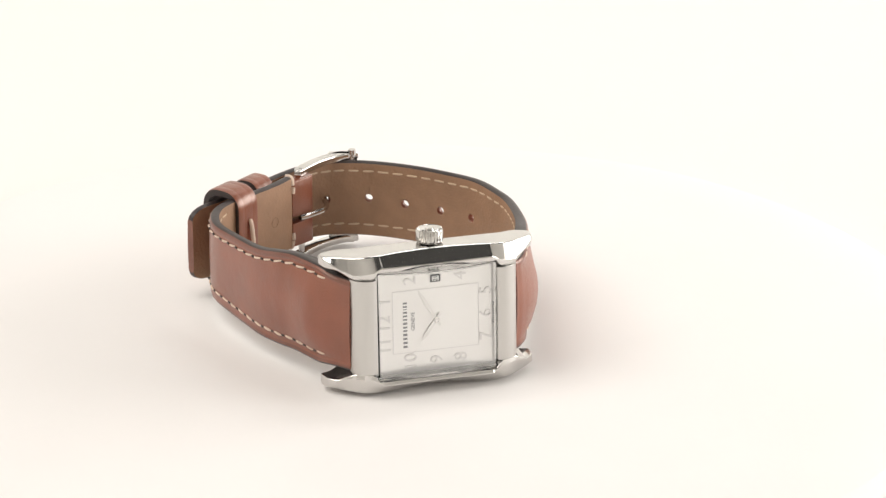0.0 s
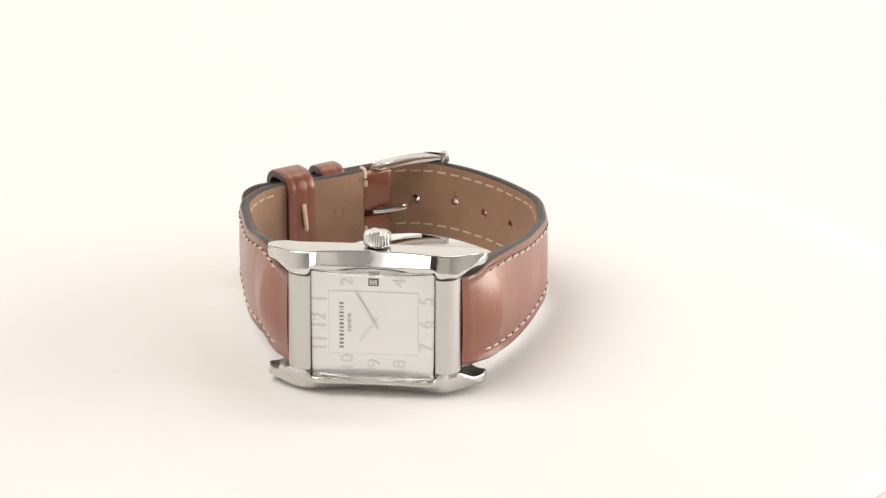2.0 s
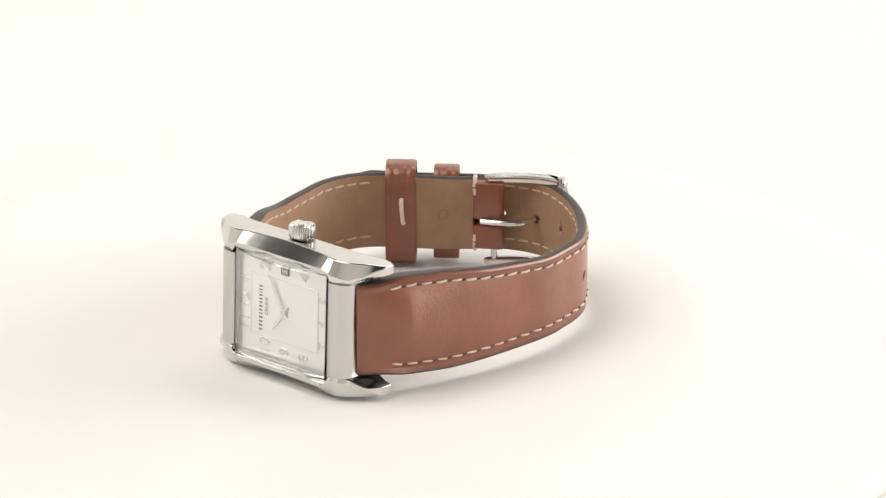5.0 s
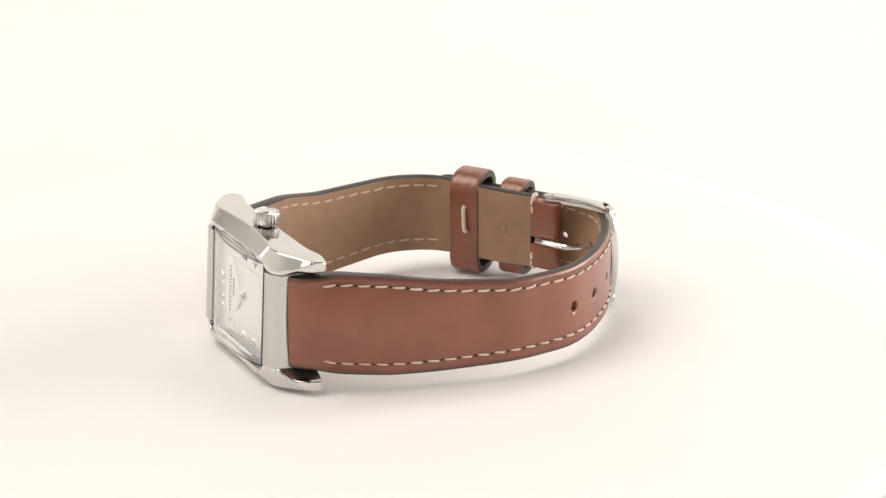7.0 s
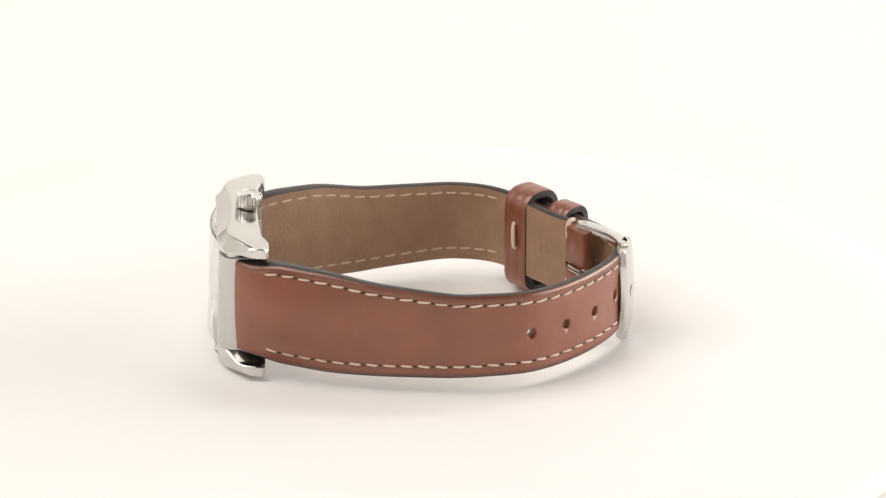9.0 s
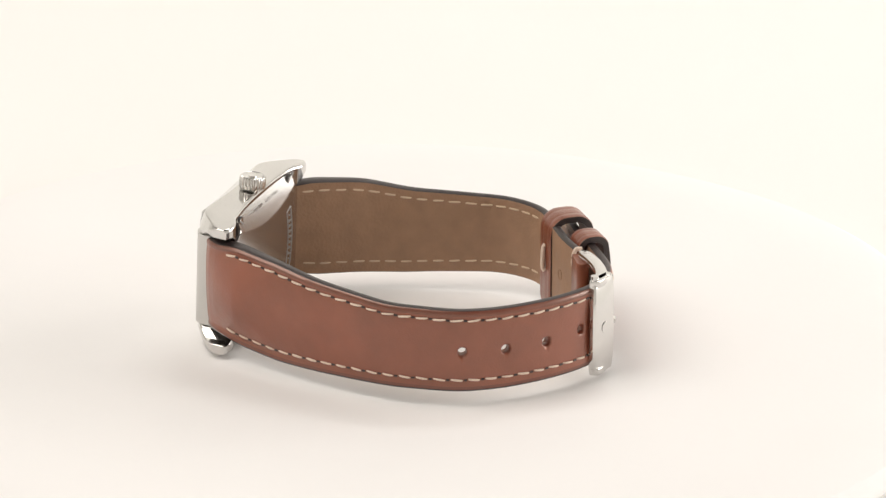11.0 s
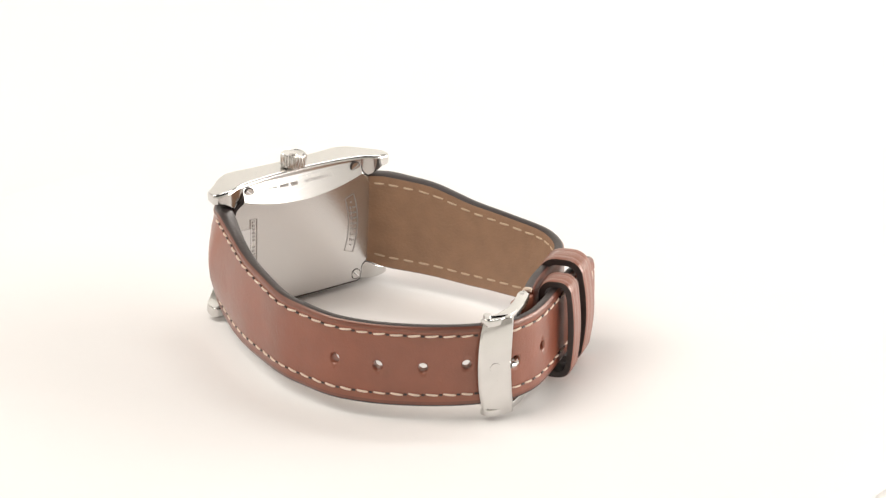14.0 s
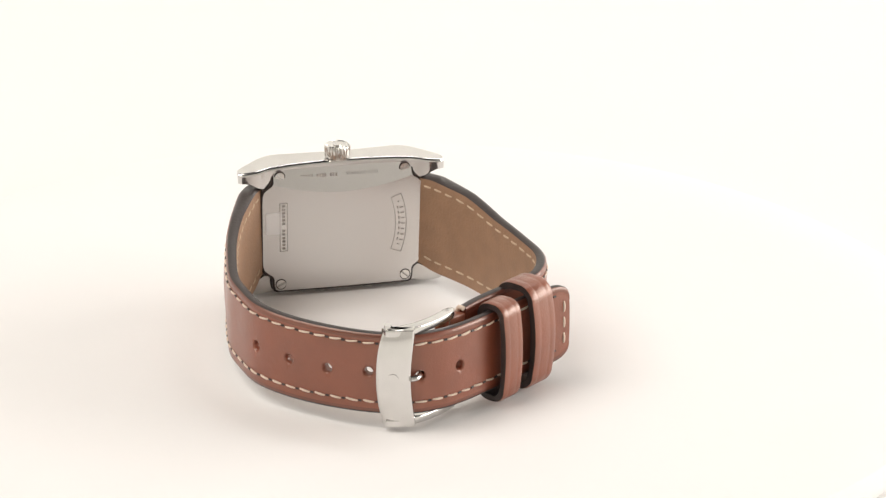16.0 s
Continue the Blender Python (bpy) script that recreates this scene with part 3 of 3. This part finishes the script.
def build_lower_strap():
    strap = part("lower_strap", rband.mesh(5.0), [LEATHER, EDGE, LINING, BURNISHED], watch, "brown calf strap half with punched holes and cream stitching", smooth=40)
    bm = bmesh.new()
    for s in HOLES:
        p, d, o, th, mid, h = rband.at(s)
        z = 11.4 + (0.6 if s == HOLES[3] else 0.3 if s in (HOLES[0], HOLES[5]) else 0.0)
        rings = []
        for out, r in ((1.5, 1.9), (0.5, 1.62), (0.07, 1.34), (-0.22, 1.05), (-0.7, 0.94), (-th - 1.5, 0.94)):
            c = p + o * out
            rings.append([bm.verts.new(P(c[0] + d[0] * r * math.cos(k * math.tau / 18), c[1] + d[1] * r * math.cos(k * math.tau / 18), z + r * math.sin(k * math.tau / 18))) for k in range(18)])
        for u, v in zip(rings, rings[1:]):
            for k in range(18):
                bm.faces.new((u[k], u[(k + 1) % 18], v[(k + 1) % 18], v[k]))
        bm.faces.new(rings[0])
        bm.faces.new(rings[-1])
    cutter = part("hole_cutter", bm, LEATHER)
    mod = strap.modifiers.new("holes", "BOOLEAN")
    mod.operation, mod.object, mod.solver = "DIFFERENCE", cutter, "EXACT"
    baked(strap)
    bpy.data.objects.remove(cutter)
    stitches(strap, rband, 9.0, rband.s[-1] - 4.0, faces=("outer", "inner"))
    # stitches across the tip
    p, d, o, th, mid, h = rband.at(rband.s[-1] - 1.7)
    for k in (-1, 0, 1):
        m = Matrix((Vector((0, 0, 1)), Vector((o[0], o[1], 0)), Vector((0, 0, 1)).cross(Vector((o[0], o[1], 0))))).transposed().to_4x4()
        m.translation = P(p[0], p[1], mid + 3.6 * k)
        ob = new("stitch", STITCH)
        ob.parent, ob.matrix_basis = strap, m
    return strap


def arc_of(x, y):
    """Length along the right band nearest to a place."""
    return float(rband.s[np.argmin(np.hypot(rband.xy[:, 0] - x, rband.xy[:, 1] - y))])


HOLES = [arc_of(33.5, 30.9), arc_of(28.2, 39.0), arc_of(21.6, 45.8), arc_of(14.0, 51.4), arc_of(3.5, 54.3), arc_of(-5.7, 51.5)]
lower = build_lower_strap()


def build_upper_strap():
    strap = part("upper_strap", lband.mesh(), [LEATHER, EDGE, LINING, BURNISHED], watch, "brown calf strap half with tan lining and buckle", smooth=40)
    stitches(strap, lband, 9.0, 66.0, faces=("outer", "inner"))
    # leather loop round the buckle's bar, parted for the prong
    for z0, z1 in ((4.6, 10.3), (11.9, 20.6)):
        bm = bmesh.new()
        d, o = Vector((0.86, 0.51)), Vector((0.51, -0.86))
        a, b = Vector((-7.35, 44.0)), Vector((-3.0, 46.3))
        out = [a - d * 0.8 + o * 1.2, a + o * 1.5]
        out += [b + o * 1.4 * math.cos(k * math.pi / 10) + d * 1.4 * math.sin(k * math.pi / 10) for k in range(11)]
        out += [a - o * 1.5, a - d * 0.8 - o * 1.2]
        prism(bm, [tuple(q) for q in out], z0, z1, 0.3, 2)
        part("bar_loop", bm, LOOP_LEATHER, strap, "brown leather loop round the bar")
    # tacking stitches at the loop
    for z in (20.3, 5.4):
        bm = bmesh.new()
        s = 1 if z > 12 else -1
        line = [(-7.15, 43.0, z - s * 2.6), (-7.25, 42.85, z - s * 0.8), (-7.55, 43.35, z + s * 1.1), (-8.35, 44.45, z + s * 1.2)]
        sweep(bm, spline(line, 14)[1], 0.52, 8)
        part("tack_stitch", bm, THREAD, strap)
    # pressed ring in the lining
    bm = bmesh.new()
    p, d, o, th, mid, h = lband.at(lband.s[-1] - 6.7)
    c = p - o * (th + 0.0)
    for k in range(28):
        a, b = k * math.tau / 28, (k + 1) * math.tau / 28
        tube(bm, (c[0] + d[0] * 1.15 * math.cos(a), c[1] + d[1] * 1.15 * math.cos(a), 12.9 + 1.15 * math.sin(a)),
             (c[0] + d[0] * 1.15 * math.cos(b), c[1] + d[1] * 1.15 * math.cos(b), 12.9 + 1.15 * math.sin(b)), 0.10, 6, False)
    part("pressed_ring", bm, PRESSED, strap)
    return strap


upper = build_upper_strap()


def keeper(name, centre, along, y0, y1, width, z0, z1, thick, round_r, bulge, label):
    """A flat leather loop round the band: y0..y1 across the band's thickness, z0..z1 its height."""
    bm = bmesh.new()
    d = Vector((*along, 0)).normalized()
    o = Vector((-d.y, d.x, 0))
    if o.y < 0:
        o = -o
    def ring(inset):
        pts = []
        r = max(0.4, round_r - inset)
        zm, hz = (z0 + z1) / 2, (z1 - z0) / 2 - r
        for cy, cz, a0 in ((y1 - inset - r, z1 - inset - r, 0), (y0 + inset + r, z1 - inset - r, 90), (y0 + inset + r, z0 + inset + r, 180), (y1 - inset - r, z0 + inset + r, 270)):
            for k in range(7):
                a = radians(a0 + 15 * k)
                pts.append((cy + r * math.cos(a), cz + r * math.sin(a)))
            if a0 in (90, 270):
                side = -1 if a0 == 90 else 1
                edge = y0 + inset if a0 == 90 else y1 - inset
                for k in range(1, 8):
                    t = -1 + 2 * k / 8
                    pts.append((edge + (bulge * (1 - t * t) if side > 0 else 0.0), zm + side * t * hz))
        return pts
    outer, inner = ring(0), ring(thick)
    n = len(outer)
    prof = [(-0.5, 0.12, 1), (-0.42, 0.0, 0), (-0.25, 0.0, 0), (-0.22, 0.03, 0), (-0.19, 0.0, 0), (0.19, 0.0, 0), (0.22, 0.03, 0), (0.25, 0.0, 0), (0.42, 0.0, 0), (0.5, 0.12, 1), (0.5, 1.0, 1), (-0.5, 1.0, 1)]
    rows = []
    for w, t, _ in prof:
        rows.append([bm.verts.new(P(*(Vector((centre[0], centre[1], 0)) + d * (w * width) + o * (a[0] + (b[0] - a[0]) * t) + Vector((0, 0, a[1] + (b[1] - a[1]) * t))))) for a, b in zip(outer, inner)])
    m = len(prof)
    for i in range(m):
        a, b = rows[i], rows[(i + 1) % m]
        for k in range(n):
            f = bm.faces.new((a[k], a[(k + 1) % n], b[(k + 1) % n], b[k]))
            f.material_index = 0 if i < m - 3 else 1
    return part(name, bm, [LOOP_LEATHER, EDGE], watch, label, smooth=40)


loose = keeper("loose_keeper", (-23.9, 36.5), (-0.80, -0.60), -5.4, 5.1, 6.9, -0.5, 23.8, 1.6, 4.2, 0.8, "brown leather sliding loop with one cream stitch")
bm = bmesh.new()
sweep(bm, spline([(-20.3, 32.4, 16.6), (-20.2, 32.0, 16.0), (-19.9, 31.9, 13.5), (-19.7, 32.0, 11.2), (-19.8, 32.4, 10.6)], 12)[1], 0.5, 8)
part("tack_stitch", bm, THREAD, loose)
fixed = keeper("fixed_keeper", (-15.7, 43.0), (-0.80, -0.60), -2.8, 4.8, 5.8, 0.0, 22.5, 1.5, 3.1, 0.6, "brown leather fixed loop beside the buckle")


def build_buckle():
    bm = bmesh.new()
    # front plate: waisted, bowed outwards
    d, o = Vector((-0.94, 0.34)), Vector((0.34, 0.94))
    c = Vector((7.6, 53.7))
    rows = []
    for k in range(25):
        t = -1 + 2 * k / 24
        z = 10.95 + 11.05 * t
        w = 3.65 - 0.5 * abs(t) ** 4
        bow = 0.65 - 1.0 * t * t
        row = []
        side = 0.5 - 1.3 * (1 - t * t)
        for a, r in ((-w, 0.35), (-w + 0.35, 0.75), (-w * 0.4, 1.0), (w * 0.4, 1.0), (w - 0.35, 0.75), (w, 0.35), (w, -0.6 - 0.8 * t * t), (-w, -0.6 - 0.8 * t * t)):
            q = c + d * (a + side) + o * (bow + r * (1 - 0.25 * abs(t) ** 8))
            row.append(bm.verts.new(P(q.x, q.y, z)))
        rows.append(row)
    for a, b in zip(rows, rows[1:]):
        for k in range(8):
            bm.faces.new((a[k], a[(k + 1) % 8], b[(k + 1) % 8], b[k]))
    bm.faces.new(rows[0])
    bm.faces.new(rows[-1][::-1])
    bmesh.ops.recalc_face_normals(bm, faces=bm.faces)
    long_edges = [e for e in bm.edges if e.calc_face_angle(0) > radians(50)]
    bmesh.ops.bevel(bm, geom=long_edges, offset=0.3 * MM, segments=2, affect="EDGES", clamp_overlap=True)
    buckle = part("buckle", bm, STEEL, watch, "polished steel pin buckle", smooth=35)
    for z0, z1 in ((20.3, 22.0), (-0.1, 1.6)):
        bm = bmesh.new()
        out = spline([(10.2, 53.9), (7.0, 54.6), (2.5, 53.2), (-2.5, 50.2), (-6.3, 46.9)], 14)[1]
        inn = spline([(-6.9, 44.6), (-5.2, 44.5), (-1.8, 47.4), (2.6, 50.4), (7.0, 51.9), (10.6, 52.0)], 14)[1]
        prism(bm, [tuple(p) for p in out] + [tuple(p) for p in inn], z0, z1, 0.35, 2)
        part("arm", bm, STEEL, buckle)
    bm = bmesh.new()
    tube(bm, (-5.0, 46.0, 0.6), (-5.0, 46.0, 21.6), 0.75, 14)
    part("spring_bar", bm, STEEL, buckle)
    bm = bmesh.new()
    line = spline([(-6.2, 42.6, 11.2), (-4.0, 43.4, 11.2), (0.2, 45.9, 11.2), (1.9, 48.6, 11.2), (2.4, 51.4, 11.2), (2.7, 53.4, 11.2), (3.4, 54.9, 11.2), (4.2, 55.4, 11.2), (5.2, 55.5, 11.2)], 26)[1]
    sweep(bm, line, 0.66, 10)
    part("prong", bm, STEEL, buckle, "polished steel prong through the strap")
    bm = bmesh.new()
    q = c - d * 0.8 + o * 1.68
    tube(bm, (q.x, q.y, 11.1), (q.x + 0.04, q.y + 0.11, 11.1), 1.25, 24)
    part("emblem", bm, STEEL, buckle)
    bm = bmesh.new()
    q = c - d * 2.0 - o * 0.5
    tube(bm, (q.x, q.y, 20.0), (q.x, q.y, 22.75), 1.0, 16, r2=0.85)
    part("shoulder", bm, STEEL, buckle)
    for z in (21.97, -0.07):
        bm = bmesh.new()
        s = 1 if z > 10 else -1
        tube(bm, (-5.0, 46.0, z - s * 0.3), (-5.0, 46.0, z + s * 0.06), 0.5, 12)
        part("bar_end", bm, ENGRAVED, buckle)
    buckle.matrix_basis = Matrix.Translation(Vector((0.7, 0.4, 0.3)) * MM)


build_buckle()


# ---- movement: the turntable and the watch on it turn together ----
def motions():
    rows = [(t, pose(0, 0, 0, 0, 0, a)) for t, a in ((0, 17.04), (2, -5.89), (4, -28.89), (6.5, -57.67), (9, -86.51), (11.5, -115.41), (14, -144.22), (16, -167.15))]
    walk(watch, rows)
    walk(table, [(t, m.copy()) for t, m in rows])


motions()
